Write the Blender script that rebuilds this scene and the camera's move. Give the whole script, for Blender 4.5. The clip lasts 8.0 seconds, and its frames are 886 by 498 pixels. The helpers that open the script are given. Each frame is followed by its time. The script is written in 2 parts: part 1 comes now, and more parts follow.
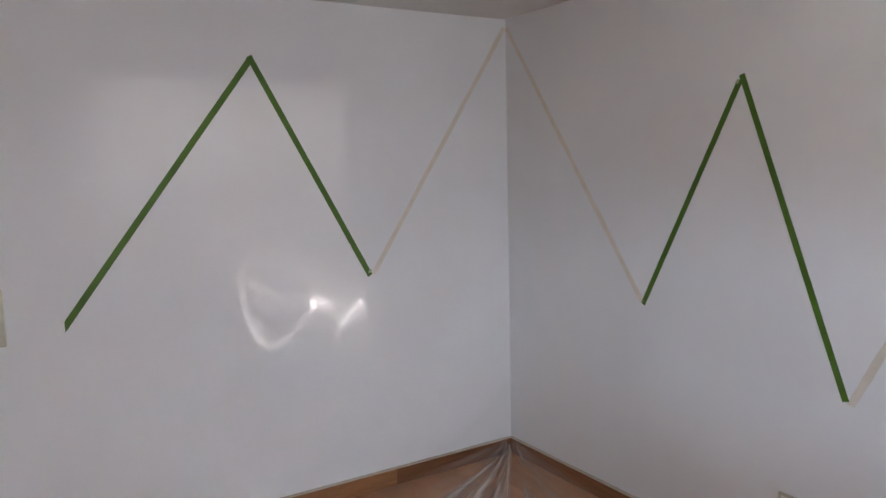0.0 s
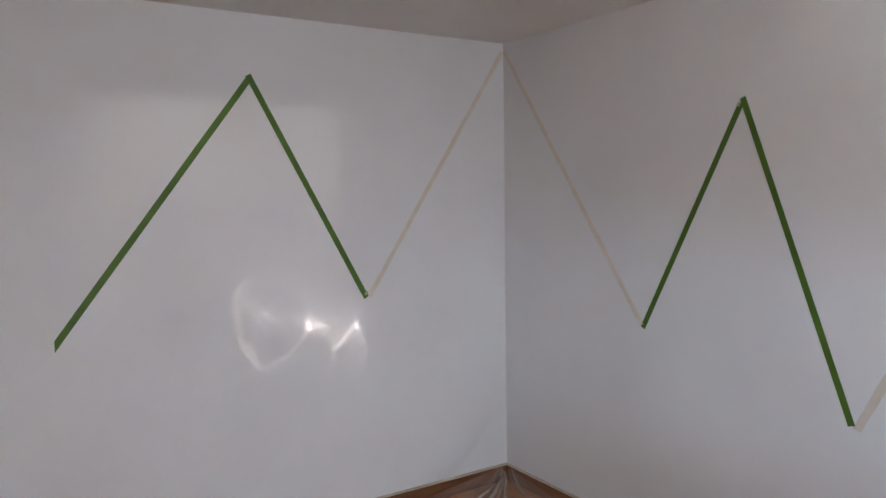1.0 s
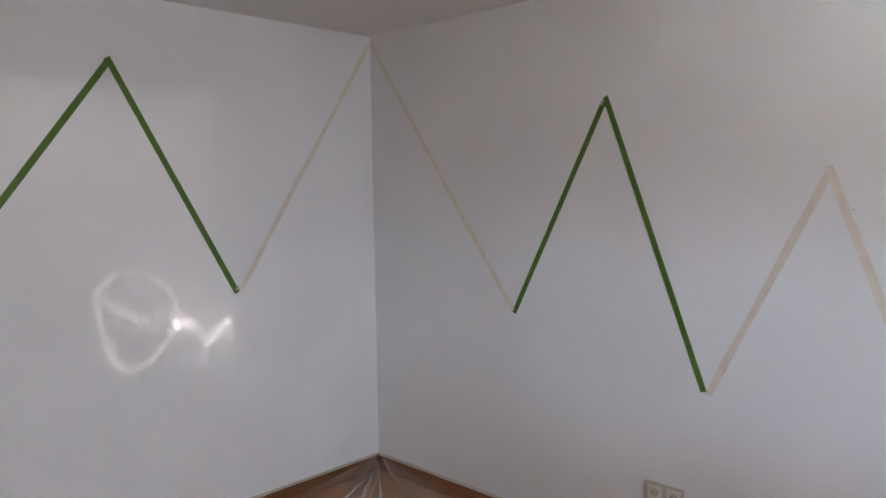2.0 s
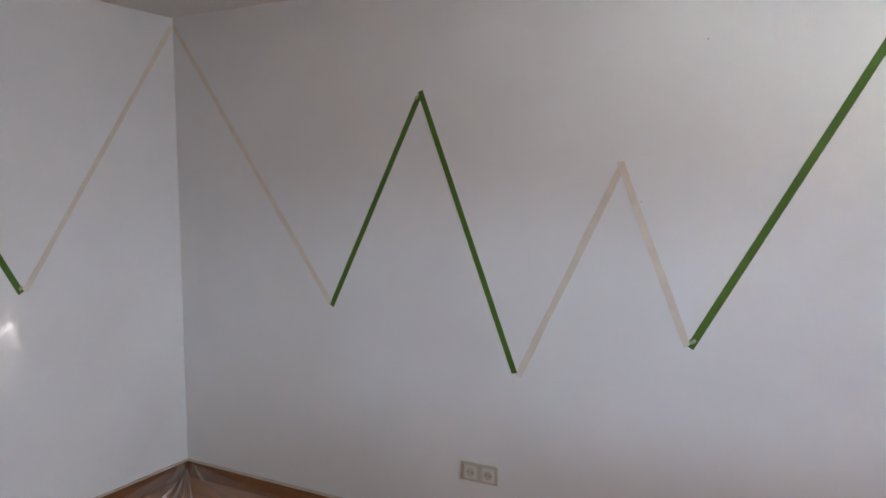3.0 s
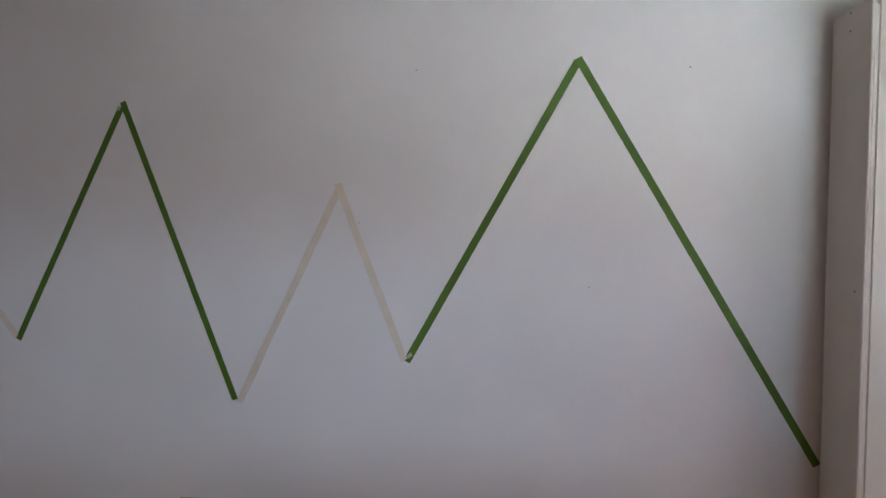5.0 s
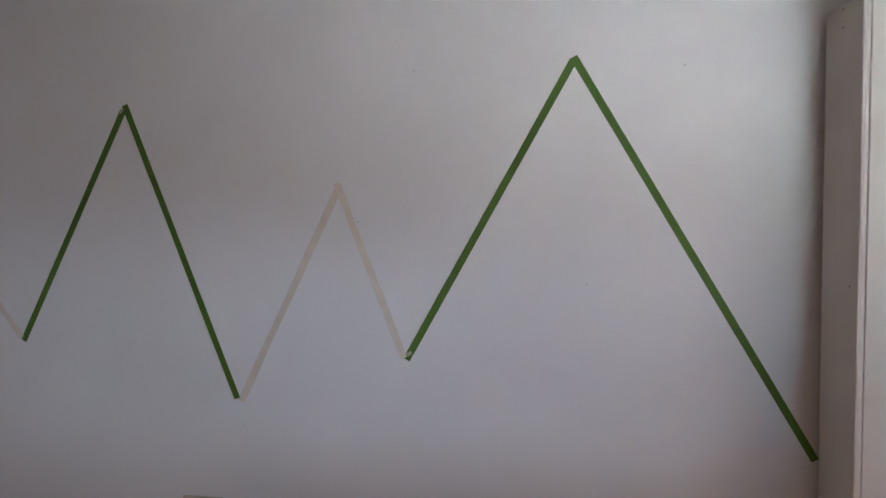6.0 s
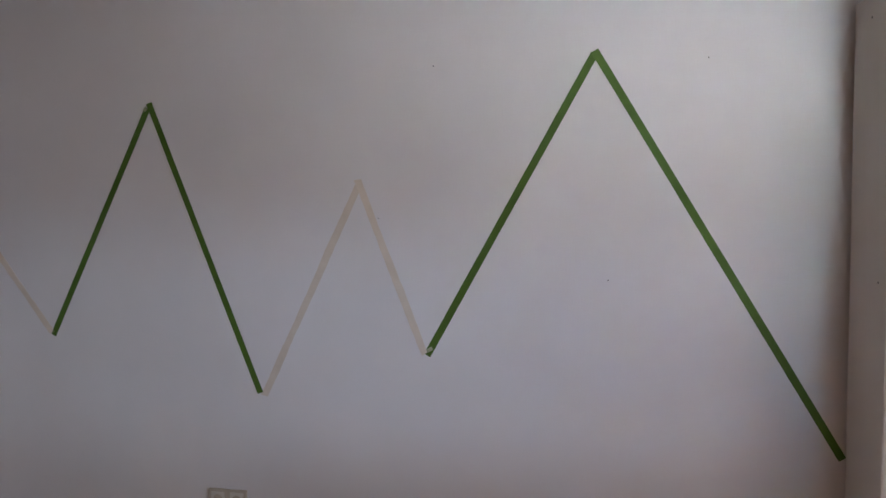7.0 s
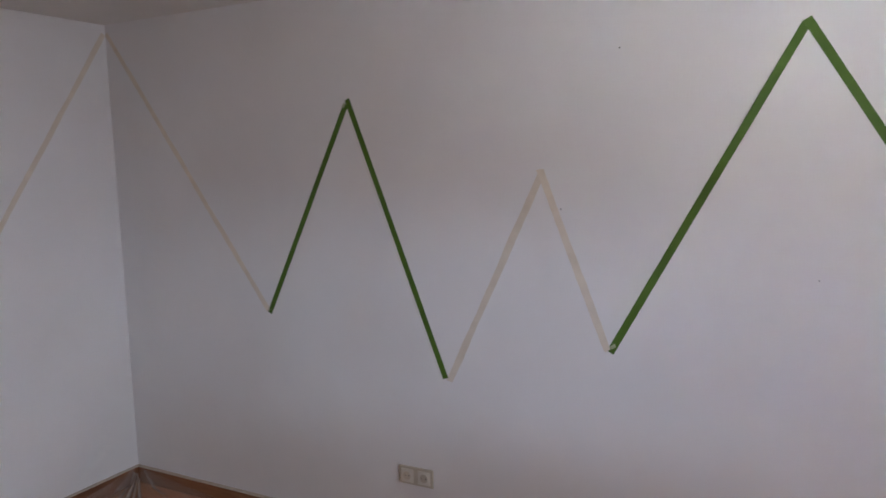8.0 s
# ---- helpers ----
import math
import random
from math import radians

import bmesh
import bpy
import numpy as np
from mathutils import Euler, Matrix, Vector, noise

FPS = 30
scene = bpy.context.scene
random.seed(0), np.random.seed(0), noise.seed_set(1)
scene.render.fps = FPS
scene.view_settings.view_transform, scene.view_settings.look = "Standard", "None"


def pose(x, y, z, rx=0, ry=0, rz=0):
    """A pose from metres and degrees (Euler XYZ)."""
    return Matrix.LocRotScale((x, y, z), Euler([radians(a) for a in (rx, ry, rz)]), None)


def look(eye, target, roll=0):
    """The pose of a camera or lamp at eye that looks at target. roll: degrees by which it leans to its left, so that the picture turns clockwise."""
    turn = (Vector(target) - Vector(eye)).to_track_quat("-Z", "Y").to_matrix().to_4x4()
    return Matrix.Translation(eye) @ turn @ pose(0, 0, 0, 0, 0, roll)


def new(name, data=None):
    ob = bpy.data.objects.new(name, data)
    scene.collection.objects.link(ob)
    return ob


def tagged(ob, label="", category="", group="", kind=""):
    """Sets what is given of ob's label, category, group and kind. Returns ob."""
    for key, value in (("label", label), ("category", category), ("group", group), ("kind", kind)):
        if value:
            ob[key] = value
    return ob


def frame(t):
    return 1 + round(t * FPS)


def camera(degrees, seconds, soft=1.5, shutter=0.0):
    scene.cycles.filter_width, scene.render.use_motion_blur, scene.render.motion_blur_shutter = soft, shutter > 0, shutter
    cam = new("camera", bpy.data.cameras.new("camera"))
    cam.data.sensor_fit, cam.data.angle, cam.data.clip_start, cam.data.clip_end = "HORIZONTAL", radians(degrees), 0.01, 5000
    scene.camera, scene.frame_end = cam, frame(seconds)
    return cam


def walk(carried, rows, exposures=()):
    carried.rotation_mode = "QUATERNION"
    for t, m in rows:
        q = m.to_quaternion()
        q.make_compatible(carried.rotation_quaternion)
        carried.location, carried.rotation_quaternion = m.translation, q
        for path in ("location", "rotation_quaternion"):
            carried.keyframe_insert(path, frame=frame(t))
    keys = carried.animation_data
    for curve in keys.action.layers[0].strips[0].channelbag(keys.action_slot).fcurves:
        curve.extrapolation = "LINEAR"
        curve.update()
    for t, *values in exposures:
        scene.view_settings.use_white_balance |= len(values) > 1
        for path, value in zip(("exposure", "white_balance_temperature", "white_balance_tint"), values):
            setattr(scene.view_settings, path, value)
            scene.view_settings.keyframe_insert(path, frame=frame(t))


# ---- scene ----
cam = camera(62.1, 8.0, shutter=0.15)
PATH = [
    (0, (3.423, -2.579, 1.736), (1.736, -1.53, 1.504), -1.45),
    (0.5, (3.39, -2.598, 1.71), (1.673, -1.589, 1.522), -0.5),
    (1, (3.366, -2.61, 1.7), (1.693, -1.525, 1.545), -0.9),
    (1.2, (3.349, -2.649, 1.676), (1.71, -1.512, 1.537), -1.2),
    (2.3, (3.232, -2.825, 1.687), (1.974, -1.281, 1.501), -0.3),
    (2.5, (3.219, -2.832, 1.674), (2.046, -1.222, 1.49), -0.1),
    (3, (3.222, -2.837, 1.665), (2.259, -1.094, 1.478), -0.1),
    (3.5, (3.182, -2.842, 1.679), (2.435, -0.997, 1.487), 0.0),
    (4, (3.184, -2.821, 1.684), (2.69, -0.891, 1.512), -0.1),
    (4.5, (3.19, -2.833, 1.727), (2.878, -0.868, 1.53), 0.7),
    (5, (3.237, -2.824, 1.733), (2.972, -0.849, 1.559), 0.6),
    (5.2, (3.253, -2.845, 1.715), (2.986, -0.869, 1.553), 0.4),
    (6.3, (3.286, -2.846, 1.727), (2.985, -0.877, 1.552), -0.1),
    (6.5, (3.298, -2.838, 1.758), (2.978, -0.875, 1.551), -0.3),
    (7, (3.302, -2.836, 1.734), (2.944, -0.878, 1.546), -0.2),
    (7.5, (3.358, -2.79, 1.784), (2.735, -0.903, 1.552), -1.2),
    (8, (3.453, -2.72, 1.787), (2.519, -0.968, 1.542), -1.4),
]
EXPOSURES = [(0.0, 0.07, 7650, 23), (1.2, 0.05, 7650, 23), (3.0, 0.02, 7600, 23), (4.0, -0.22, 7500, 23), (5.0, -0.42, 7400, 23), (7.2, -0.48, 7500, 27), (8.0, -0.28, 7600, 28)]
walk(cam, [(t, look(eye, target, roll)) for t, eye, target, roll in PATH], EXPOSURES)

# ---- world, sun and added lamps ----
ROOM_X, ROOM_Y, CEIL = 6.0, -5.0, 2.53          # the room: x 0..6, y -5..0, z 0..2.53
WIN_Y0, WIN_Y1, WIN_Z0, WIN_Z1 = -3.4, -1.6, 1.0, 1.75   # the window in the east wall
WIN_X0, WIN_X1, LOW_Z0, LOW_Z1 = 4.2, 5.85, 1.08, 1.6   # unseen opening added in the south wall to shape the light

world = bpy.data.worlds.new("sky")
scene.world = world
world.use_nodes = True
wn = world.node_tree
sky = wn.nodes.new("ShaderNodeTexSky")
sky.sky_type = "NISHITA"
sky.sun_disc = False
sky.sun_elevation = radians(43)
sky.sun_rotation = radians(137)
wn.nodes["Background"].inputs["Strength"].default_value = 0.08
wn.links.new(sky.outputs[0], wn.nodes["Background"].inputs["Color"])

sun = new("sun", bpy.data.lights.new("sun", "SUN"))
sun.data.energy, sun.data.angle, sun.data.color = 5.0, radians(0.5), (1.0, 0.95, 0.88)
sun.matrix_world = look((9.0, -8.2, 5.2), (5.2, -4.2, 0))


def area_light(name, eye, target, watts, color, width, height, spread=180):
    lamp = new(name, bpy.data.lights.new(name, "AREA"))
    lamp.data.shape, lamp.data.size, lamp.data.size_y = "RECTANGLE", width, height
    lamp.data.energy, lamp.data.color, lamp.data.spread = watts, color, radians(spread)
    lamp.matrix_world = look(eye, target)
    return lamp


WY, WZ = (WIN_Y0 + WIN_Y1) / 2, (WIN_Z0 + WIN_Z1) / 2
# Unseen stand-in lamps, placed and tinted to shape the light bands on the walls.
area_light("band_lamp", (7.1, -9.0, 1.58), (3.4, 0.0, 1.05), 84, (0.44, 0.71, 1.0), 3.3, 0.34, 80)
area_light("upper_wall_lamp", (6.2, -8.3, 0.25), (4.4, 0.0, 2.33), 208, (0.64, 0.87, 1.0), 3.6, 2.0, 52)
area_light("east_low_lamp", (ROOM_X + 0.1, WY, WZ), (0.0, -1.2, 0.35), 14, (0.52, 0.77, 1.0), 1.7, 0.7, 66)
area_light("east_upper_lamp", (ROOM_X + 0.09, WY, WZ), (0.0, -1.9, 2.6), 28, (0.80, 0.90, 1.0), 1.7, 0.7, 180)

# Unseen spot lamp; its drawn pattern imitates reflected sunlight on the west wall:
# a bright loop and ripples, and above them two soft rectangles.
GLINT_EYE, GLINT_AIM, GLINT_HALF = Vector((ROOM_X - 0.1, -3.3, 1.06)), Vector((0, -1.48, 1.38)), 14.5
GLINT_GAIN = 3.5
glint = new("drawn_glint_spot", bpy.data.lights.new("drawn_glint_spot", "SPOT"))
glint.data.energy, glint.data.color, glint.data.shadow_soft_size = 2000 * GLINT_GAIN, (0.88, 0.95, 1.0), 0.004
glint.data.spot_size, glint.data.spot_blend = radians(2 * GLINT_HALF), 0.15
glint.matrix_world = look(GLINT_EYE, GLINT_AIM)
glint.data.use_nodes = True
gt = glint.data.node_tree


def vec(op, a, b=None, out="Vector"):
    n = gt.nodes.new("ShaderNodeVectorMath")
    n.operation = op
    for k, v in enumerate((a, b)):
        if v is None:
            continue
        if isinstance(v, (tuple, Vector)):
            n.inputs[k].default_value = v
        else:
            gt.links.new(v, n.inputs[k])
    return n.outputs[out]


def num(op, a, b=None, clamp=False):
    n = gt.nodes.new("ShaderNodeMath")
    n.operation, n.use_clamp = op, clamp
    for k, v in enumerate((a, b)):
        if v is None:
            continue
        if isinstance(v, (int, float)):
            n.inputs[k].default_value = v
        else:
            gt.links.new(v, n.inputs[k])
    return n.outputs[0]


# Where each ray of the glint meets the wall, as (y, z) in metres.
glint_turn = look(GLINT_EYE, GLINT_AIM).to_3x3()
wide = 2 * math.tan(radians(GLINT_HALF))
side_way, up_way, ahead_way = glint_turn.col[0] * wide, glint_turn.col[1] * wide, -glint_turn.col[2]
spot_co = vec("ADD", vec("SUBTRACT", gt.nodes.new("ShaderNodeTexCoord").outputs["UV"], (0.5, 0.5, 0.0)), (0.0, 0.0, 1.0))
ray = [vec("DOT_PRODUCT", spot_co, (side_way[k], up_way[k], ahead_way[k]), "Value") for k in range(3)]
reach = num("DIVIDE", -GLINT_EYE.x, ray[0])
wall_co = gt.nodes.new("ShaderNodeCombineXYZ")
for k in (1, 2):
    gt.links.new(num("ADD", num("MULTIPLY", ray[k], reach), GLINT_EYE[k]), wall_co.inputs[k - 1])
flat = wall_co.outputs[0]
ripple = gt.nodes.new("ShaderNodeTexNoise")
ripple.inputs["Scale"].default_value, ripple.inputs["Detail"].default_value = 16.0, 3.0
gt.links.new(flat, ripple.inputs["Vector"])
here = vec("ADD", flat, vec("MULTIPLY", vec("SUBTRACT", ripple.outputs["Color"], (0.5, 0.5, 0.5)), (0.030, 0.030, 0.0)))
glow = None


def streak(a, b, power, width, total):
    """Adds to the glow a streak of light from a to b on the wall; of two that meet, the brighter counts."""
    ba = Vector((b[0] - a[0], b[1] - a[1], 0.0))
    pa = vec("SUBTRACT", here, (a[0], a[1], 0.0))
    along = num("MULTIPLY", vec("DOT_PRODUCT", pa, ba, "Value"), 1.0 / max(ba.length_squared, 1e-9), True)
    sc = gt.nodes.new("ShaderNodeVectorMath")
    sc.operation = "SCALE"
    sc.inputs[0].default_value = ba
    gt.links.new(along, sc.inputs["Scale"])
    d = vec("LENGTH", vec("SUBTRACT", pa, sc.outputs[0]), None, "Value")
    fall = num("POWER", num("ADD", num("POWER", num("MULTIPLY", d, 1.0 / width), 2.0), 1.0), -1.5)
    shine = num("MULTIPLY", fall, power)
    return shine if total is None else num("MAXIMUM", total, shine)


LOOP = [(-1.588, 1.217), (-1.544, 1.277), (-1.489, 1.310), (-1.401, 1.315), (-1.323, 1.288), (-1.256, 1.229), (-1.223, 1.165), (-1.213, 1.109),
        (-1.226, 1.055), (-1.245, 1.012), (-1.299, 0.940), (-1.369, 0.899), (-1.470, 0.868), (-1.512, 0.922), (-1.548, 0.980), (-1.566, 1.078)]
POWER = [0.20, 0.15, 0.10, 0.09, 0.13, 0.18, 0.22, 0.30, 0.27, 0.18, 0.16, 0.18, 0.22, 0.20, 0.16, 0.19]
for k in range(len(LOOP)):
    glow = streak(LOOP[k], LOOP[(k + 1) % len(LOOP)], POWER[k], 0.0125, glow)
for a, b, power, width in (
        ((-1.228, 1.062), (-1.220, 1.040), 1.2, 0.014), ((-1.216, 1.060), (-1.178, 1.046), 0.32, 0.015), ((-1.213, 1.110), (-1.155, 1.050), 0.25, 0.012),
        ((-1.530, 0.982), (-1.512, 0.978), 0.40, 0.015), ((-1.520, 0.970), (-1.495, 0.900), 0.16, 0.016), ((-1.575, 1.215), (-1.386, 1.090), 0.10, 0.024),
        ((-1.150, 1.030), (-1.080, 0.955), 0.14, 0.022),
        ((-1.079, 0.930), (-1.023, 0.977), 0.42, 0.012), ((-1.023, 0.977), (-0.962, 1.034), 0.50, 0.011), ((-0.964, 1.036), (-0.960, 1.020), 0.8, 0.011),
        ((-0.962, 1.034), (-0.935, 0.930), 0.22, 0.013), ((-0.935, 0.930), (-0.940, 0.800), 0.08, 0.018), ((-0.961, 1.034), (-0.961, 1.110), 0.14, 0.014),
        ((-1.082, 0.930), (-1.104, 0.830), 0.17, 0.013), ((-1.104, 0.840), (-1.106, 0.740), 0.07, 0.018), ((-0.985, 0.960), (-0.985, 0.740), 0.07, 0.022),
        ((-1.226, 1.085), (-1.310, 1.105), 0.08, 0.018)):
    glow = streak(a, b, power, width, glow)
mottle = gt.nodes.new("ShaderNodeTexNoise")
mottle.inputs["Scale"].default_value, mottle.inputs["Detail"].default_value = 26.0, 4.0
gt.links.new(flat, mottle.inputs["Vector"])
glow = num("MULTIPLY", glow, num("MULTIPLY", num("POWER", mottle.outputs["Fac"], 2.0), 4.0))
for a, b, power, width in (((-1.13, 1.16), (-1.05, 1.03), 0.09, 0.12), ((-1.20, 1.06), (-1.15, 1.04), 0.25, 0.035), ((-1.05, 0.98), (-0.97, 1.00), 0.12, 0.05),
                           ((-1.45, 1.15), (-1.33, 1.04), 0.035, 0.09)):
    glow = num("ADD", glow, streak(a, b, power, width, None))
# Two rectangles drawn into the lamp, one over the other, a dark bar between.
wall_y, wall_z = (vec("DOT_PRODUCT", flat, axis, "Value") for axis in ((1.0, 0.0, 0.0), (0.0, 1.0, 0.0)))


def ramp_up(value, start, length):
    """From 0 to 1 as value goes on from start by length, which may be negative."""
    return num("MULTIPLY", num("SUBTRACT", value, start), 1.0 / length, True)


# The glow thins out to nothing well inside the cone.
rim = vec("LENGTH", vec("SUBTRACT", flat, (-1.25, 1.03, 0.0)), None, "Value")
glow = num("MULTIPLY", glow, num("MULTIPLY", num("SUBTRACT", 0.80, rim), 3.0, True))
for z0, z1, power in ((1.61, 2.15, 0.062), (1.15, 1.63, 0.034)):
    light_patch = num("MULTIPLY", ramp_up(wall_y, -2.25, 0.16), ramp_up(wall_y, -0.99, -0.05))
    light_patch = num("MULTIPLY", light_patch, num("MULTIPLY", ramp_up(wall_z, z0, 0.07 if z0 > 1.5 else 0.3), ramp_up(wall_z, z1, -0.05)))
    glow = num("ADD", glow, num("MULTIPLY", light_patch, power))
glint_shine = gt.nodes["Emission"] if "Emission" in gt.nodes else gt.nodes.new("ShaderNodeEmission")
gt.links.new(num("DIVIDE", glow, GLINT_GAIN), glint_shine.inputs["Strength"])

# ---- materials ----
def material(name, color, rough=0.5, metal=0.0, spec=0.5):
    m = bpy.data.materials.new(name)
    m.use_nodes = True
    b = m.node_tree.nodes["Principled BSDF"]
    b.inputs["Base Color"].default_value = (*color, 1)
    b.inputs["Roughness"].default_value = rough
    b.inputs["Metallic"].default_value = metal
    b.inputs["Specular IOR Level"].default_value = spec
    return m


def node(m, kind, **values):
    n = m.node_tree.nodes.new(kind)
    for key, value in values.items():
        n.inputs[key.replace("_", " ")].default_value = value
    return n


def varied(m, low, high, scale, stretch=(1, 1, 1), detail=4.0, per_object=0.0, rough=None, rscale=3.0, lo=0.3, hi=0.7):
    """Colour from low to high by a noise in object space; per_object shifts it from piece to piece; rough: a range."""
    t, bsdf = m.node_tree, m.node_tree.nodes["Principled BSDF"]
    co, mp = t.nodes.new("ShaderNodeTexCoord"), t.nodes.new("ShaderNodeMapping")
    mp.inputs["Scale"].default_value = stretch
    t.links.new(co.outputs["Object"], mp.inputs["Vector"])
    tex = node(m, "ShaderNodeTexNoise", Scale=scale, Detail=detail)
    tex.noise_dimensions = "4D"
    t.links.new(mp.outputs[0], tex.inputs["Vector"])
    info = t.nodes.new("ShaderNodeObjectInfo")
    w = t.nodes.new("ShaderNodeMath")
    w.operation = "MULTIPLY"
    w.inputs[1].default_value = 40.0
    t.links.new(info.outputs["Random"], w.inputs[0])
    t.links.new(w.outputs[0], tex.inputs["W"])
    ramp = t.nodes.new("ShaderNodeValToRGB")
    ramp.color_ramp.elements[0].position, ramp.color_ramp.elements[1].position = lo, hi
    ramp.color_ramp.elements[0].color, ramp.color_ramp.elements[1].color = (*low, 1), (*high, 1)
    t.links.new(tex.outputs[0], ramp.inputs[0])
    out = ramp.outputs[0]
    if per_object:
        hsv = t.nodes.new("ShaderNodeHueSaturation")
        rng = t.nodes.new("ShaderNodeMapRange")
        rng.inputs["To Min"].default_value, rng.inputs["To Max"].default_value = 1 - per_object, 1 + per_object
        t.links.new(info.outputs["Random"], rng.inputs["Value"])
        t.links.new(rng.outputs[0], hsv.inputs["Value"])
        t.links.new(out, hsv.inputs["Color"])
        out = hsv.outputs[0]
    t.links.new(out, bsdf.inputs["Base Color"])
    if rough:
        tex2 = node(m, "ShaderNodeTexNoise", Scale=rscale, Detail=3.0)
        t.links.new(mp.outputs[0], tex2.inputs["Vector"])
        r = t.nodes.new("ShaderNodeMapRange")
        r.inputs["To Min"].default_value, r.inputs["To Max"].default_value = rough
        t.links.new(tex2.outputs[0], r.inputs["Value"])
        t.links.new(r.outputs[0], bsdf.inputs["Roughness"])
    return m


def bumped(m, layers):
    """Relief from noises: rows of scale, depth in metres, stretch."""
    t, bsdf, last = m.node_tree, m.node_tree.nodes["Principled BSDF"], None
    co = t.nodes.new("ShaderNodeTexCoord")
    for scale, depth, stretch in layers:
        mp = t.nodes.new("ShaderNodeMapping")
        mp.inputs["Scale"].default_value = stretch
        t.links.new(co.outputs["Object"], mp.inputs["Vector"])
        tex = node(m, "ShaderNodeTexNoise", Scale=scale, Detail=4.0)
        t.links.new(mp.outputs[0], tex.inputs["Vector"])
        b = t.nodes.new("ShaderNodeBump")
        b.inputs["Distance"].default_value = depth
        t.links.new(tex.outputs[0], b.inputs["Height"])
        if last:
            t.links.new(last.outputs[0], b.inputs["Normal"])
        last = b
    t.links.new(last.outputs[0], bsdf.inputs["Normal"])
    return m


ONE = (1, 1, 1)
wall_paint = bumped(varied(material("white_wall_paint", (0.8, 0.79, 0.78)), (0.76, 0.75, 0.745), (0.82, 0.81, 0.805), 1.7,
                           rough=(0.42, 0.6), rscale=5), [(260, 0.0006, ONE), (14, 0.0012, ONE), (1.6, 0.006, ONE)])
# For unseen walls only: beige picked to dim and warm the light they bounce.
beige_paint = bumped(varied(material("beige_wall_paint", (0.52, 0.42, 0.33), 0.7), (0.50, 0.40, 0.315), (0.56, 0.455, 0.36), 1.7), [(260, 0.0006, ONE), (14, 0.0012, ONE)])
ceiling_paint = bumped(varied(material("ceiling_paint", (0.75, 0.73, 0.7), 0.8), (0.70, 0.68, 0.65), (0.76, 0.74, 0.71), 2.1),
                       [(180, 0.0008, ONE), (3, 0.004, ONE)])
green_paper = bumped(varied(material("green_tape_paper", (0.1, 0.25, 0.02), 0.6), (0.046, 0.126, 0.009), (0.068, 0.172, 0.014), 9,
                            per_object=0.06), [(500, 0.0003, ONE), (40, 0.0006, ONE)])
crepe_paper = bumped(varied(material("cream_crepe_paper", (0.6, 0.5, 0.38), 0.7), (0.68, 0.605, 0.51), (0.76, 0.685, 0.59), 14,
                            per_object=0.03), [(350, 0.0006, ONE), (60, 0.001, ONE)])
scrap_paper = varied(material("pale_torn_paper", (0.7, 0.68, 0.6), 0.7), (0.30, 0.36, 0.20), (0.48, 0.50, 0.36), 60)
strip_paper = varied(material("cream_edge_tape", (0.6, 0.5, 0.4), 0.7), (0.5, 0.42, 0.34), (0.62, 0.54, 0.45), 20)
oak = bumped(varied(material("oak_boards", (0.3, 0.14, 0.06)), (0.40, 0.165, 0.07), (0.58, 0.275, 0.13), 6, (1, 14, 14), 6,
                    per_object=0.16, rough=(0.3, 0.5)), [(30, 0.0006, (1, 20, 20))])
oak_y = bumped(varied(material("skirting_oak_along_y", (0.25, 0.11, 0.045)), (0.25, 0.105, 0.044), (0.38, 0.168, 0.072), 6, (14, 1, 14), 6,
                      per_object=0.05, rough=(0.35, 0.5)), [(30, 0.0005, (20, 1, 20))])
dark_oak_y = bumped(varied(material("dark_skirting_oak", (0.18, 0.07, 0.03)), (0.135, 0.048, 0.019), (0.225, 0.086, 0.034), 6, (14, 1, 14), 6,
                           rough=(0.35, 0.5)), [(30, 0.0005, (20, 1, 20))])
oak_x = bumped(varied(material("skirting_oak_along_x", (0.25, 0.11, 0.045)), (0.23, 0.088, 0.036), (0.35, 0.145, 0.06), 6, (1, 14, 14), 6,
                      per_object=0.12, rough=(0.35, 0.5)), [(30, 0.0005, (1, 20, 20))])
cream_lacquer = bumped(varied(material("cream_wardrobe_lacquer", (0.66, 0.62, 0.56)), (0.67, 0.63, 0.57), (0.74, 0.70, 0.64), 3,
                              rough=(0.35, 0.5)), [(120, 0.0002, ONE), (8, 0.0008, ONE)])
beige_plastic = varied(material("beige_plastic", (0.6, 0.54, 0.44), 0.35), (0.50, 0.45, 0.36), (0.56, 0.5, 0.41), 25, rough=(0.3, 0.42))
pale_plastic = varied(material("pale_plastic", (0.66, 0.62, 0.54), 0.25), (0.66, 0.63, 0.56), (0.72, 0.69, 0.62), 25, rough=(0.28, 0.38))
# Brown that paints in the shade round the switch's rocker and knob.
shade_plastic = material("brown_for_shade", (0.22, 0.19, 0.16), 0.6)
# Near-black stands in for the shade inside holes, and backs the floor joints.
shade_black = material("shade_black", (0.03, 0.025, 0.02), 0.9)
white_frame = varied(material("white_window_paint", (0.8, 0.8, 0.78), 0.4), (0.76, 0.76, 0.74), (0.82, 0.82, 0.8), 6)
yard = varied(material("pale_yard_gravel", (0.4, 0.38, 0.34), 0.9), (0.32, 0.3, 0.27), (0.44, 0.42, 0.38), 3)

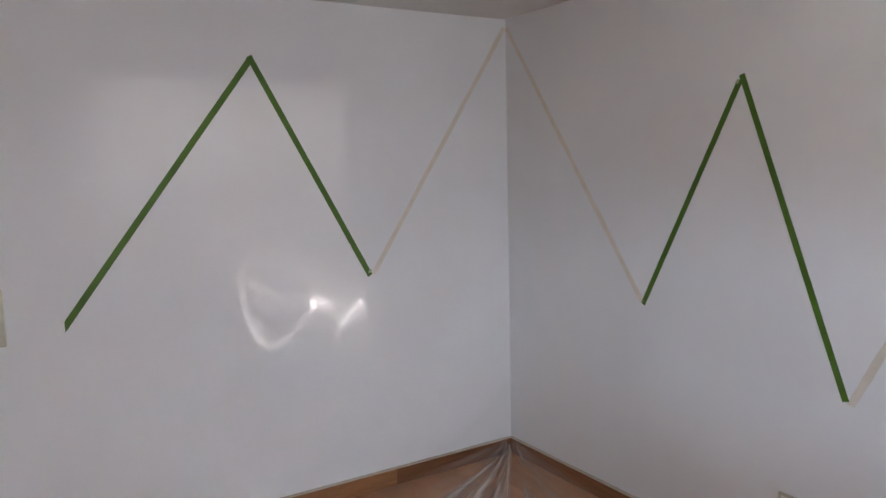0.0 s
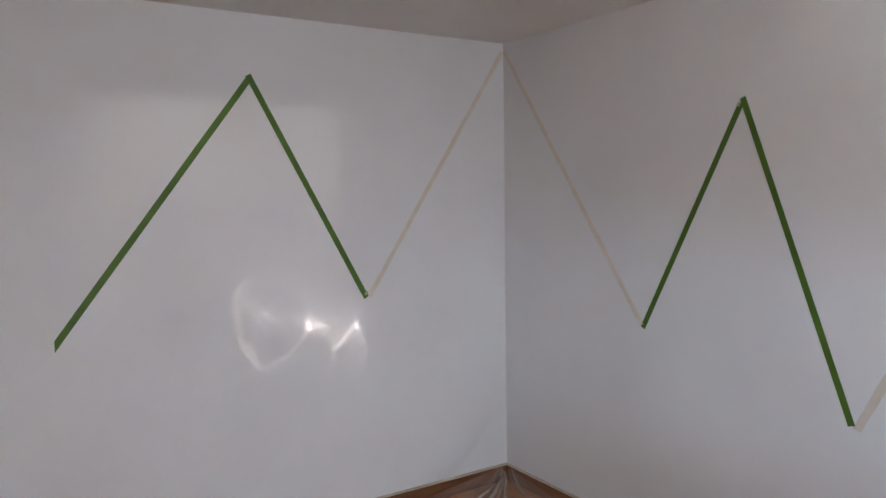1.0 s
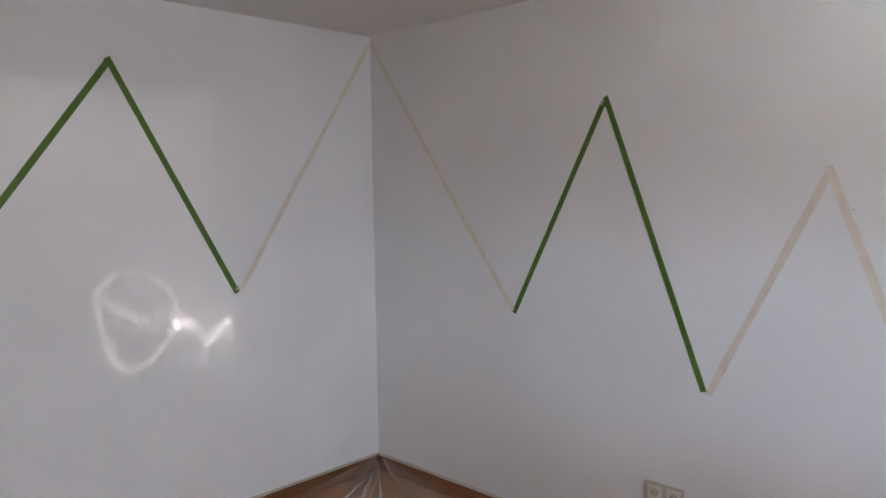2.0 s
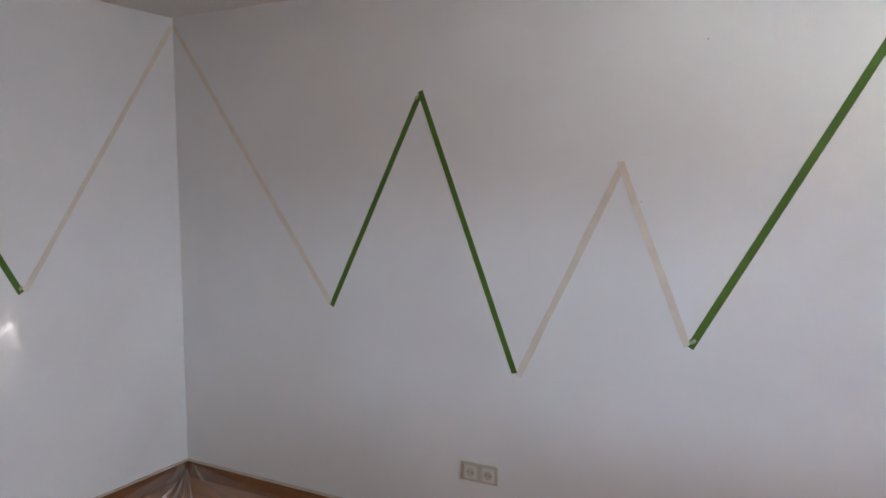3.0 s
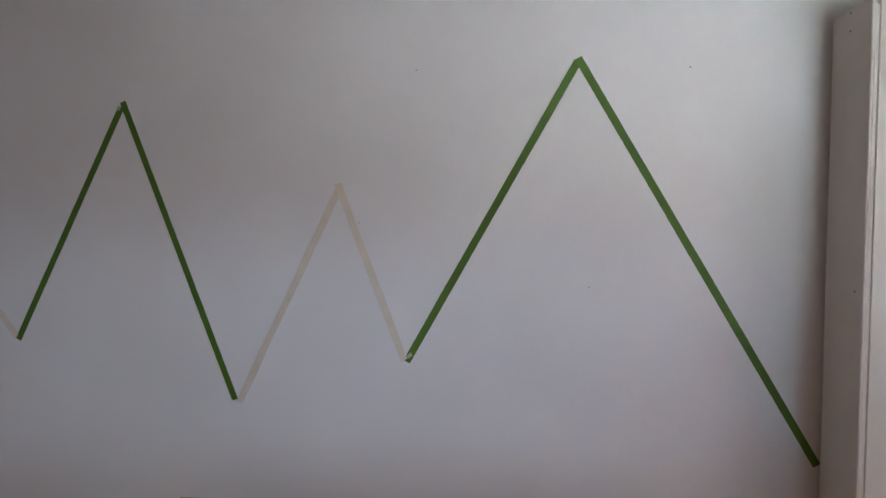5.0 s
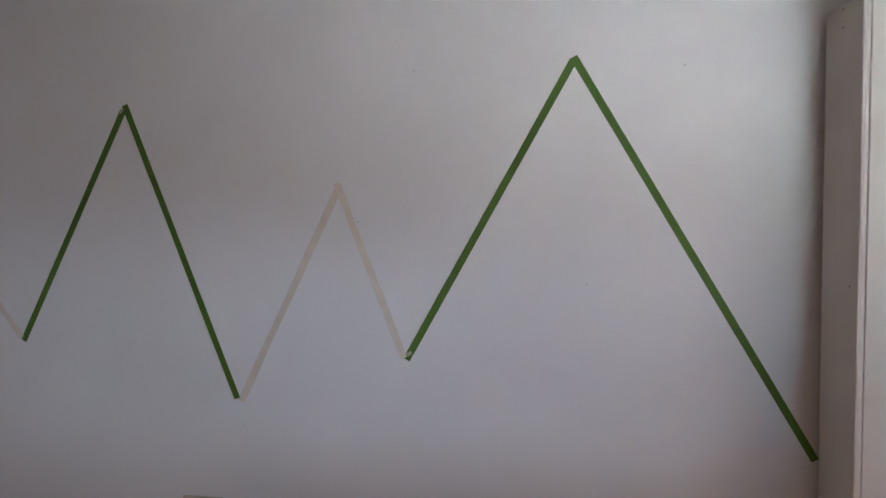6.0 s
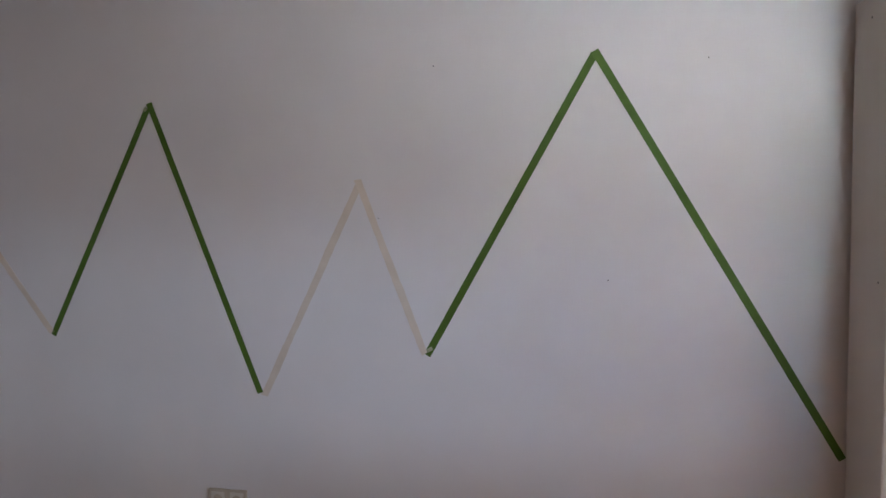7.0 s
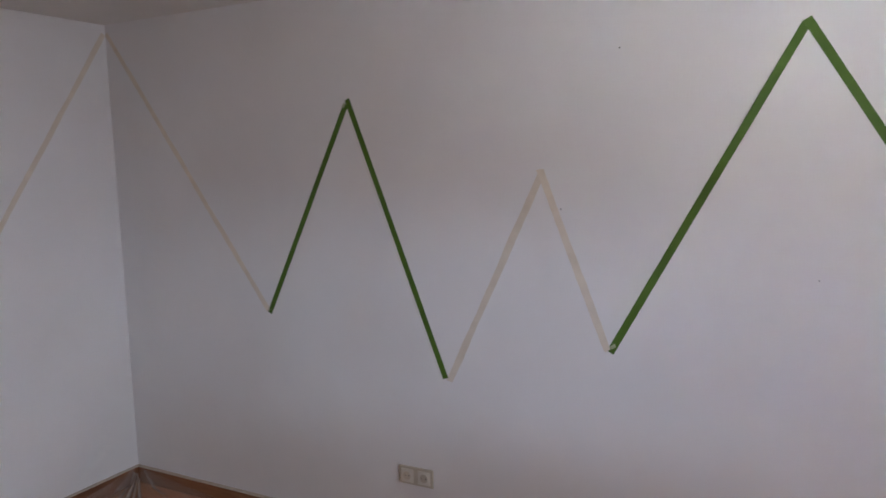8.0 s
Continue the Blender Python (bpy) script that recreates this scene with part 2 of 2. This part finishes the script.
film = bpy.data.materials.new("clear_plastic_film")
film.use_nodes = True
ft = film.node_tree
fb = ft.nodes["Principled BSDF"]
fb.inputs["Base Color"].default_value = (0.85, 0.76, 0.70, 1)
fb.inputs["Roughness"].default_value = 0.16
clear, blend = ft.nodes.new("ShaderNodeBsdfTransparent"), ft.nodes.new("ShaderNodeMixShader")
fno = ft.nodes.new("ShaderNodeTexNoise")
fno.inputs["Scale"].default_value, fno.inputs["Detail"].default_value = 10.0, 3.0
frm = ft.nodes.new("ShaderNodeMapRange")
frm.inputs["From Min"].default_value, frm.inputs["From Max"].default_value = 0.42, 0.72
frm.inputs["To Min"].default_value, frm.inputs["To Max"].default_value = 0.0, 0.5
# Milky rays from the corner, painted in for light caught on bunched folds.
fco, fsep, fang, fcomb = (ft.nodes.new("ShaderNode" + k) for k in ("TexCoord", "SeparateXYZ", "Math", "CombineXYZ"))
fang.operation = "ARCTAN2"
ft.links.new(fco.outputs["Object"], fsep.inputs[0])
ft.links.new(fsep.outputs["X"], fang.inputs[0])
ft.links.new(fsep.outputs["Y"], fang.inputs[1])
flen = ft.nodes.new("ShaderNodeVectorMath")
flen.operation = "LENGTH"
ft.links.new(fco.outputs["Object"], flen.inputs[0])
ft.links.new(fang.outputs[0], fcomb.inputs["X"])
fscale = ft.nodes.new("ShaderNodeMath")
fscale.operation = "MULTIPLY"
fscale.inputs[1].default_value = 0.10
ft.links.new(flen.outputs["Value"], fscale.inputs[0])
ft.links.new(fscale.outputs[0], fcomb.inputs["Y"])
ft.links.new(fcomb.outputs[0], fno.inputs["Vector"])
ft.links.new(fno.outputs[0], frm.inputs["Value"])
# The painted rays are strongest along the middle of the corner.
def film_math(op, a, b):
    n = ft.nodes.new("ShaderNodeMath")
    n.operation = op
    for k, v in enumerate((a, b)):
        if isinstance(v, (int, float)):
            n.inputs[k].default_value = v
        else:
            ft.links.new(v, n.inputs[k])
    return n.outputs[0]


fmiddle = film_math("POWER", 2.718, film_math("MULTIPLY", film_math("POWER", film_math("MULTIPLY", film_math("SUBTRACT", fang.outputs[0], 2.36), 2.5), 2.0), -1.0))
fpale_rays = film_math("ADD", film_math("MULTIPLY", film_math("MULTIPLY", frm.outputs[0], film_math("ADD", fmiddle, 0.12)), 1.8), 0.08)
ft.links.new(fpale_rays, blend.inputs[0])
ft.links.new(clear.outputs[0], blend.inputs[1])
ft.links.new(fb.outputs[0], blend.inputs[2])
ft.links.new(blend.outputs[0], ft.nodes["Material Output"].inputs["Surface"])


# ---- mesh helpers ----
def linked(name, bm, mat, parent=None, label="", smooth=False):
    me = bpy.data.meshes.new(name)
    bmesh.ops.recalc_face_normals(bm, faces=bm.faces)
    bm.to_mesh(me)
    bm.free()
    me.materials.append(mat)
    if smooth:
        for p in me.polygons:
            p.use_smooth = True
    ob = new(name, me)
    ob.parent = parent
    return tagged(ob, label)


def part(name, bm, mat, parent, label="", smooth=False):
    return linked(name, bm, mat, parent, label, smooth)


def empty(name, place=(0, 0, 0)):
    ob = new(name)
    ob.location = place
    ob.empty_display_size = 0.1
    return ob


def add_box(bm, x0, x1, y0, y1, z0, z1, bevel=0.0, segments=2):
    made = bmesh.ops.create_cube(bm, size=1)["verts"]
    for v in made:
        v.co = Vector(((x0 + x1) / 2 + v.co.x * (x1 - x0), (y0 + y1) / 2 + v.co.y * (y1 - y0), (z0 + z1) / 2 + v.co.z * (z1 - z0)))
    if bevel:
        edges = list({e for v in made for e in v.link_edges})
        bmesh.ops.bevel(bm, geom=edges, offset=bevel, segments=segments, profile=0.5, affect="EDGES")
    return bm


def box(x0, x1, y0, y1, z0, z1, bevel=0.0, segments=2):
    return add_box(bmesh.new(), x0, x1, y0, y1, z0, z1, bevel, segments)


def disc(radius, depth, m, sides=32, top=None, bevel=0.0):
    """A cylinder or cone frustum from the origin to +z by depth, set by the pose m."""
    bm = bmesh.new()
    bmesh.ops.create_cone(bm, cap_ends=True, segments=sides, radius1=radius, radius2=radius if top is None else top, depth=depth,
                          matrix=Matrix.Translation((0, 0, depth / 2)))
    if bevel:
        rim = [e for e in bm.edges if all(v.co.z > depth * 0.99 for v in e.verts)]
        bmesh.ops.bevel(bm, geom=rim, offset=bevel, segments=3, profile=0.5, affect="EDGES")
    bm.transform(m)
    return bm


# ---- the room ----
T = 0.2
tagged(linked("wall_north", box(-T, ROOM_X + T, 0, T, -0.2, CEIL + 0.2), wall_paint), "white painted plaster wall behind the zigzag tape", "wall", kind="structure")
tagged(linked("wall_west", box(-T, 0, ROOM_Y, 0, -0.2, CEIL + 0.2), wall_paint), "white painted plaster wall lit by the drawn glint pattern", "wall", kind="structure")
bm = box(-T, WIN_X0, ROOM_Y - T, ROOM_Y, -0.2, CEIL + 0.2)
add_box(bm, WIN_X1, ROOM_X + T, ROOM_Y - T, ROOM_Y, -0.2, CEIL + 0.2)
add_box(bm, WIN_X0, WIN_X1, ROOM_Y - T, ROOM_Y, -0.2, LOW_Z0)
add_box(bm, WIN_X0, WIN_X1, ROOM_Y - T, ROOM_Y, LOW_Z1, CEIL + 0.2)
tagged(linked("wall_south", bm, beige_paint), "unseen beige wall tinted to warm the bounce, with a window", "wall", kind="structure")
bm = box(ROOM_X, ROOM_X + T, ROOM_Y, WIN_Y0, -0.2, CEIL + 0.2)
add_box(bm, ROOM_X, ROOM_X + T, WIN_Y1, 0, -0.2, CEIL + 0.2)
add_box(bm, ROOM_X, ROOM_X + T, WIN_Y0, WIN_Y1, -0.2, WIN_Z0)
add_box(bm, ROOM_X, ROOM_X + T, WIN_Y0, WIN_Y1, WIN_Z1, CEIL + 0.2)
tagged(linked("wall_east", bm, beige_paint), "unseen beige wall tinted to warm the bounce, with a window", "wall", kind="structure")
tagged(linked("ceiling", box(0, ROOM_X, ROOM_Y, 0, CEIL, CEIL + 0.15), ceiling_paint), "matt off-white painted ceiling", "ceiling", kind="structure")
tagged(linked("ground", box(-400, 400, -400, 400, -0.5, -0.3), yard), "pale gravel yard outside the window", "ground", kind="structure")



def window_frame(name, place, turn, length, high):
    """A frame of a wide window with one mullion; it runs along its own y."""
    w = tagged(empty(name, place), "unseen white window frame in the wall opening", "window", kind="structure")
    w.rotation_euler[2] = turn
    h = length / 2
    for label, y0, y1, z0, z1 in (("frame_bottom", -h, h, 0, 0.05), ("frame_top", -h, h, high - 0.05, high), ("frame_side", -h, -h + 0.05, 0.05, high - 0.05),
                                  ("frame_side", h - 0.05, h, 0.05, high - 0.05), ("mullion", -0.03, 0.03, 0.05, high - 0.05)):
        part(label, box(-0.03, 0.03, y0, y1, z0, z1, 0.004), white_frame, w)


window_frame("window_1", (ROOM_X + 0.15, WY, WIN_Z0), 0.0, WIN_Y1 - WIN_Y0, WIN_Z1 - WIN_Z0)
# Unseen window, added with its opening to cut the light on the north wall.
window_frame("added_south_window", ((WIN_X0 + WIN_X1) / 2, ROOM_Y - 0.15, LOW_Z0), radians(90), WIN_X1 - WIN_X0, LOW_Z1 - LOW_Z0)

# ---- skirting boards and the edge tape on them ----
SKIRT, THICK = 0.092, 0.016


def skirting(name, axis, spans):
    """Boards end to end along a wall; axis 'y' stands on the west wall, 'x' on the north wall."""
    base = tagged(empty(name), "stained wooden skirting boards along the wall", "skirting board", kind="structure")
    for a, b, stain in spans:
        if axis == "y":
            bm = box(0.0005, THICK, a + 0.0006, b - 0.0006, 0.0, SKIRT, 0.004)
        else:
            bm = box(a + 0.0006, b - 0.0006, -THICK, -0.0005, 0.0, SKIRT, 0.004)
        part("skirting_board", bm, stain, base)
    return base


skirting("baseboard_west", "y", [(-5.0, -3.1, oak_y), (-3.1, -0.79, oak_y), (-0.79, -THICK, dark_oak_y)])
skirting("baseboard_north", "x", [(0.0, 2.4, oak_x), (2.4, 4.24, oak_x)])


def edge_tape(name, axis, length):
    """A narrow uneven strip of tape along the top of the skirting."""
    bm, rows = bmesh.new(), []
    steps = int(length / 0.05)
    for i in range(steps + 1):
        s = length * i / steps
        top = SKIRT + 0.006 + 0.003 * noise.noise((s * 6, 3.1, len(name)))
        low = SKIRT - 0.001
        ring = []
        for off, z in ((0.001, top), (0.0025, top), (THICK + 0.003, SKIRT + 0.0035), (THICK + 0.003, low), (THICK + 0.0015, low), (THICK + 0.0015, SKIRT + 0.0015), (0.001, SKIRT + 0.0015)):
            ring.append(bm.verts.new((off, -s - 0.002, z) if axis == "y" else (s + 0.002, -off, z)))
        rows.append(ring)
    for r, q in zip(rows, rows[1:]):
        for k in range(7):
            bm.faces.new((r[k], r[(k + 1) % 7], q[(k + 1) % 7], q[k]))
    bm.faces.new(rows[0])
    bm.faces.new(rows[-1])
    return tagged(linked(name, bm, strip_paper), "narrow cream masking tape along the skirting top", "tape", "edge tape on the skirting")


edge_tape("skirting_edge_tape", "y", 4.6)
edge_tape("skirting_edge_tape", "x", 4.2)

# ---- tape on the walls ----
def tape(name, wall, a, b, width, mat, cut_a=0.0, cut_b=0.0, ragged=0.0004, lift=0.0, label="", seed=0.0, shift=0.0):
    """A strip of tape from a to b, given as (along the wall, height) of its middle line; cuts lean the ends, in metres."""
    a, b = Vector(a), Vector(b)
    way = (b - a).normalized()
    side = Vector((-way.y, way.x))
    length, n = (b - a).length, 48
    bm, rows = bmesh.new(), []
    for i in range(n + 1):
        f = i / n
        left, right = [], []
        for sign in (1, -1):
            lean = cut_a * (1 - f) ** 8 * sign + cut_b * f ** 8 * sign
            tear = ragged * 6 * noise.noise((seed + sign * 3.7, f * 50, 2.0)) if i in (0, n) else 0.0
            wob = ragged * noise.noise((seed + f * length * 22, sign * 5.0, 0.3)) + ragged * 1.5 * noise.noise((seed + f * length * 5, sign * 9.0, 1.3))
            p = a + way * (f * length + lean + tear) + side * (sign * (width / 2 + wob) + shift)
            for out in (0.0003 + lift, 0.0012 + lift):
                co = (out, p.x, p.y) if wall == "west" else (p.x, -out, p.y)
                (left if sign > 0 else right).append(bm.verts.new(co))
        rows.append((left[0], left[1], right[1], right[0]))
    for r, q in zip(rows, rows[1:]):
        for k in range(4):
            bm.faces.new((r[k], r[(k + 1) % 4], q[(k + 1) % 4], q[k]))
    bm.faces.new(rows[0])
    bm.faces.new(rows[-1])
    return tagged(linked(name, bm, mat), label, "tape", "zigzag of tape round the walls")


GREEN, CREAM = 0.029, 0.029
GL = "green painter's tape strip on the wall"
CL = "faint cream masking tape strip on the wall"
# West wall, along y.
T1, P1, V1, TOP = (-2.328, 1.088), (-1.475, 2.231), (-0.904, 1.163), 2.482
tape("green_tape_strip", "west", T1, P1, GREEN, green_paper, shift=0.004, cut_a=0.0193, label=GL + ", cut off upright", seed=1)
tape("green_tape_strip", "west", (-1.486, 2.249), V1, GREEN, green_paper, shift=0.003, lift=0.001, label=GL + ", overlapping at the peak", seed=2)
tape("masking_tape_strip", "west", (-0.882, 1.170), (-0.010, TOP), 0.026, crepe_paper, ragged=0.0022, label=CL + " rising to the corner", seed=3)
# North wall, along x.
V2, P2, E2, P3, V3, P4, E4 = (1.039, 1.055), (1.538, 2.032), (1.998, 0.842), (2.447, 1.722), (2.722, 1.030), (3.362, 2.194), (4.266, 0.702)
tape("masking_tape_strip", "north", (0.010, TOP), (1.029, 1.068), 0.026, crepe_paper, ragged=0.0022, label=CL + " falling from the corner", seed=4)
tape("green_tape_strip", "north", V2, P2, 0.026, green_paper, shift=0.0035, label=GL, seed=5)
tape("green_tape_strip", "north", (1.538, 2.052), E2, 0.026, green_paper, shift=0.0040, lift=0.001, label=GL + ", overlapping at the peak", seed=6)
tape("masking_tape_strip", "north", (2.018, 0.832), P3, CREAM, crepe_paper, ragged=0.0022, label=CL, seed=7)
tape("masking_tape_strip", "north", (2.437, 1.737), (2.707, 1.038), CREAM, crepe_paper, ragged=0.0022, lift=0.001, label=CL + ", lapped at the peak", seed=8)
tape("green_tape_strip", "north", V3, P4, GREEN, green_paper, shift=0.0055, label=GL + " beside the wardrobe", seed=9)
tape("green_tape_strip", "north", (3.352, 2.204), E4, GREEN, green_paper, shift=0.0055, lift=0.001, label=GL + " ending at the wardrobe", seed=10)

# Torn ends of paper left on the green strips.
for k, (wall, a, b, w) in enumerate((("west", (-0.908, 1.178), (-0.896, 1.196), 0.013), ("north", (2.722, 1.052), (2.736, 1.062), 0.014), ("north", (1.520, 2.022), (1.530, 2.034), 0.012))):
    tagged(tape("tape_scrap", wall, a, b, w, scrap_paper, ragged=0.002, lift=0.0022, seed=20 + k), "small torn pale scrap on a green tape end", "tape scrap", "torn tape scraps")

# Small dark specks on the plaster, as flat near-black discs.
for hx, hz in ((3.76, 2.17), (2.523, 1.581), (2.748, 2.169), (3.42, 1.35)):
    part("wall_speck", disc(0.0022, 0.0008, Matrix.Translation((hx, -0.0002, hz)) @ pose(0, 0, 0, 90, 0, 0), 8), shade_black, bpy.data.objects["wall_north"])

# ---- wardrobe ----
WX0, WX1, WD, WH, GAP = 4.290, 5.29, 0.325, 2.34, 0.018
wardrobe = tagged(empty("wardrobe", ((WX0 + WX1) / 2, -WD / 2 - GAP, 0)), "cream lacquered wardrobe with a plain side panel", "wardrobe")
wardrobe.rotation_euler[1] = radians(-1.4)      # tilted towards the corner to fit the camera's view


def at_wardrobe(x0, x1, y0, y1, z0, z1, bevel=0.002):
    cx, cy = (WX0 + WX1) / 2, -WD / 2
    return box(x0 - cx, x1 - cx, y0 - cy, y1 - cy, z0, z1, bevel)


part("side_panel", at_wardrobe(WX0, WX0 + 0.013, -WD, -0.004, 0, WH, 0.005), cream_lacquer, wardrobe)
part("side_panel", at_wardrobe(WX1 - 0.022, WX1, -WD, -0.004, 0, WH, 0.005), cream_lacquer, wardrobe)
part("top_panel", at_wardrobe(WX0 + 0.022, WX1 - 0.022, -WD + 0.024, -0.004, WH - 0.022, WH), cream_lacquer, wardrobe)
part("back_panel", at_wardrobe(WX0 + 0.022, WX1 - 0.022, -0.012, -0.004, 0.08, WH - 0.022), cream_lacquer, wardrobe)
part("plinth", at_wardrobe(WX0 + 0.022, WX1 - 0.022, -WD + 0.03, -WD + 0.05, 0, 0.08), cream_lacquer, wardrobe)
mid = (WX0 + WX1) / 2
part("stile", at_wardrobe(WX0 + 0.013, WX0 + 0.026, -WD + 0.008, -WD + 0.026, 0, WH - 0.022, 0.003), cream_lacquer, wardrobe)
part("door", at_wardrobe(WX0 + 0.0265, mid - 0.002, -WD + 0.004, -WD + 0.022, 0.085, WH - 0.003, 0.003), cream_lacquer, wardrobe)
part("door", at_wardrobe(mid + 0.002, WX1 - 0.027, -WD + 0.004, -WD + 0.022, 0.085, WH - 0.003, 0.003), cream_lacquer, wardrobe)
HOLES = [(-0.262, 1.412), (-0.160, 2.266), (-0.160, 2.325)]
for hy, hz in HOLES:
    if hz < WH:
        part("screw_hole", disc(0.0035, 0.0012, Matrix.Translation((WX0 - mid - 0.001, hy + WD / 2, hz)) @ pose(0, 0, 0, 0, 90, 0), 12), shade_black, wardrobe, "near-black disc for the shade in a screw hole")

# ---- sockets and switch ----
SX, SZ = 1.842, 0.373
socket = tagged(empty("double_socket", (SX, 0, SZ)), "beige plastic double power socket low on the wall", "socket")
part("frame", box(-0.088, 0.088, -0.011, -0.0005, -0.042, 0.042, 0.004, 3), beige_plastic, socket)
for sx in (-0.043, 0.043):
    insert = part("insert", box(sx - 0.031, sx + 0.031, -0.0135, -0.0105, -0.031, 0.031, 0.0025), pale_plastic, socket)
    part("well_rim", disc(0.0225, 0.0022, Matrix.Translation((sx, -0.0125, 0)) @ pose(0, 0, 0, 90, 0, 0), 28, bevel=0.001), pale_plastic, insert)
    part("well", disc(0.0195, 0.0006, Matrix.Translation((sx, -0.0145, 0)) @ pose(0, 0, 0, 90, 0, 0), 28), beige_plastic, insert)
    for px in (-0.0095, 0.0095):
        part("pin_hole", disc(0.0026, 0.0005, Matrix.Translation((sx + px, -0.0150, 0)) @ pose(0, 0, 0, 90, 0, 0), 10), shade_black, insert)

switch = tagged(empty("light_switch", (0, -2.625, 1.160)), "beige plastic light switch with rocker and round knob", "switch")
part("frame", box(0.0005, 0.012, -0.082, 0.082, -0.118, 0.118, 0.006, 3), beige_plastic, switch)
part("rocker_bed", box(0.0118, 0.0135, -0.066, 0.062, 0.005, 0.098, 0.001), pale_plastic, switch)
bm = bmesh.new()
prof = [(0.0134, 0.010), (0.0255, 0.010), (0.0205, 0.055), (0.0165, 0.092), (0.0134, 0.092)]
ends = [[bm.verts.new((x, y, z)) for x, z in prof] for y in (-0.060, 0.056)]
bm.faces.new(ends[0]), bm.faces.new(ends[1])
for k in range(5):
    bm.faces.new((ends[0][k], ends[0][(k + 1) % 5], ends[1][(k + 1) % 5], ends[1][k]))
bmesh.ops.bevel(bm, geom=bm.edges[:], offset=0.002, segments=2, profile=0.5, affect="EDGES")
part("rocker", bm, pale_plastic, switch)
part("rocker_shade", box(0.0118, 0.0137, -0.066, 0.062, -0.001, 0.004), shade_plastic, switch, "strip coloured brown for the shade under the rocker")
part("knob_bed", box(0.0118, 0.0135, -0.066, 0.062, -0.100, -0.008, 0.001), beige_plastic, switch)
part("knob_shade", disc(0.0305, 0.0006, Matrix.Translation((0.0133, 0.026, -0.053)) @ pose(0, 0, 0, 0, 90, 0), 36), shade_plastic, switch, "disc coloured brown for the shade round the knob")
part("knob", disc(0.028, 0.014, Matrix.Translation((0.0133, 0.026, -0.053)) @ pose(0, 0, 0, 0, 90, 0), 36, top=0.027, bevel=0.003), pale_plastic, switch, smooth=False)

# ---- crumpled film on the floor ----
bm, rows = bmesh.new(), []
NR, NA = 60, 150
for i in range(NR + 1):
    r = 0.03 + 2.2 * (i / NR) ** 1.5
    row = []
    for j in range(NA + 1):
        a = radians(90) * j / NA
        fold = noise.noise((a * 9, r * 0.7, 0.5)) + 0.6 * noise.noise((a * 22, r * 1.6, 4.5)) + 0.3 * noise.noise((a * 50, r * 3, 8.5))
        fold = abs(fold)
        off, run = sorted((r * math.sin(a), r * math.cos(a)))
        rise = 0.086 * max(0.0, 1 - run / 0.8) * math.exp(-off / (0.012 + 0.05 * abs(noise.noise((run * 9, a, 6)))))
        h = 0.003 + rise + ((0.008 + 0.045 * math.exp(-((a - 0.785) * 2.6) ** 2)) * fold + 0.006 * abs(noise.noise((r * 14, a * 20, 3)))) * min(1, r / 0.15 + 0.25)
        rr = r * (1 + 0.04 * noise.noise((a * 7, r, 9)))
        row.append(bm.verts.new((THICK + 0.006 + rr * math.sin(a), -THICK - 0.006 - rr * math.cos(a), h)))
    rows.append(row)
for r, q in zip(rows, rows[1:]):
    for j in range(NA):
        bm.faces.new((r[j], r[j + 1], q[j + 1], q[j]))
tagged(linked("plastic_film", bm, film, smooth=True), "crumpled clear plastic dust sheet on the floor", "dust sheet")

# ---- the floor, board by board ----
floor = tagged(linked("floor", box(-T, ROOM_X + T, ROOM_Y - T, T, -0.2, -0.016), shade_black), "oak floor boards in staggered rows", "floor", kind="structure")
BW, BL = 0.14, 1.5
board_mesh = {}
rnd = random.Random(4)
row_n = 0
y = 0.0
while y > ROOM_Y:
    y2 = max(y - BW, ROOM_Y)
    x = -rnd.uniform(0.0, 1.2)
    while x < ROOM_X:
        x0, x1 = max(x, 0), min(x + BL, ROOM_X)
        if x1 - x0 > 0.02:
            key = (round(x1 - x0, 3), round(y - y2, 3))
            if key not in board_mesh:
                ob = part("floor_board", box(0, x1 - x0 - 0.0005, y2 - y + 0.0005, 0, -0.015, 0, 0.0006, 1), oak, floor)
                board_mesh[key] = ob.data
            else:
                ob = new("floor_board", board_mesh[key])
                ob.parent = floor
            ob.location = (x0, y, 0)
        x += BL
    y -= BW
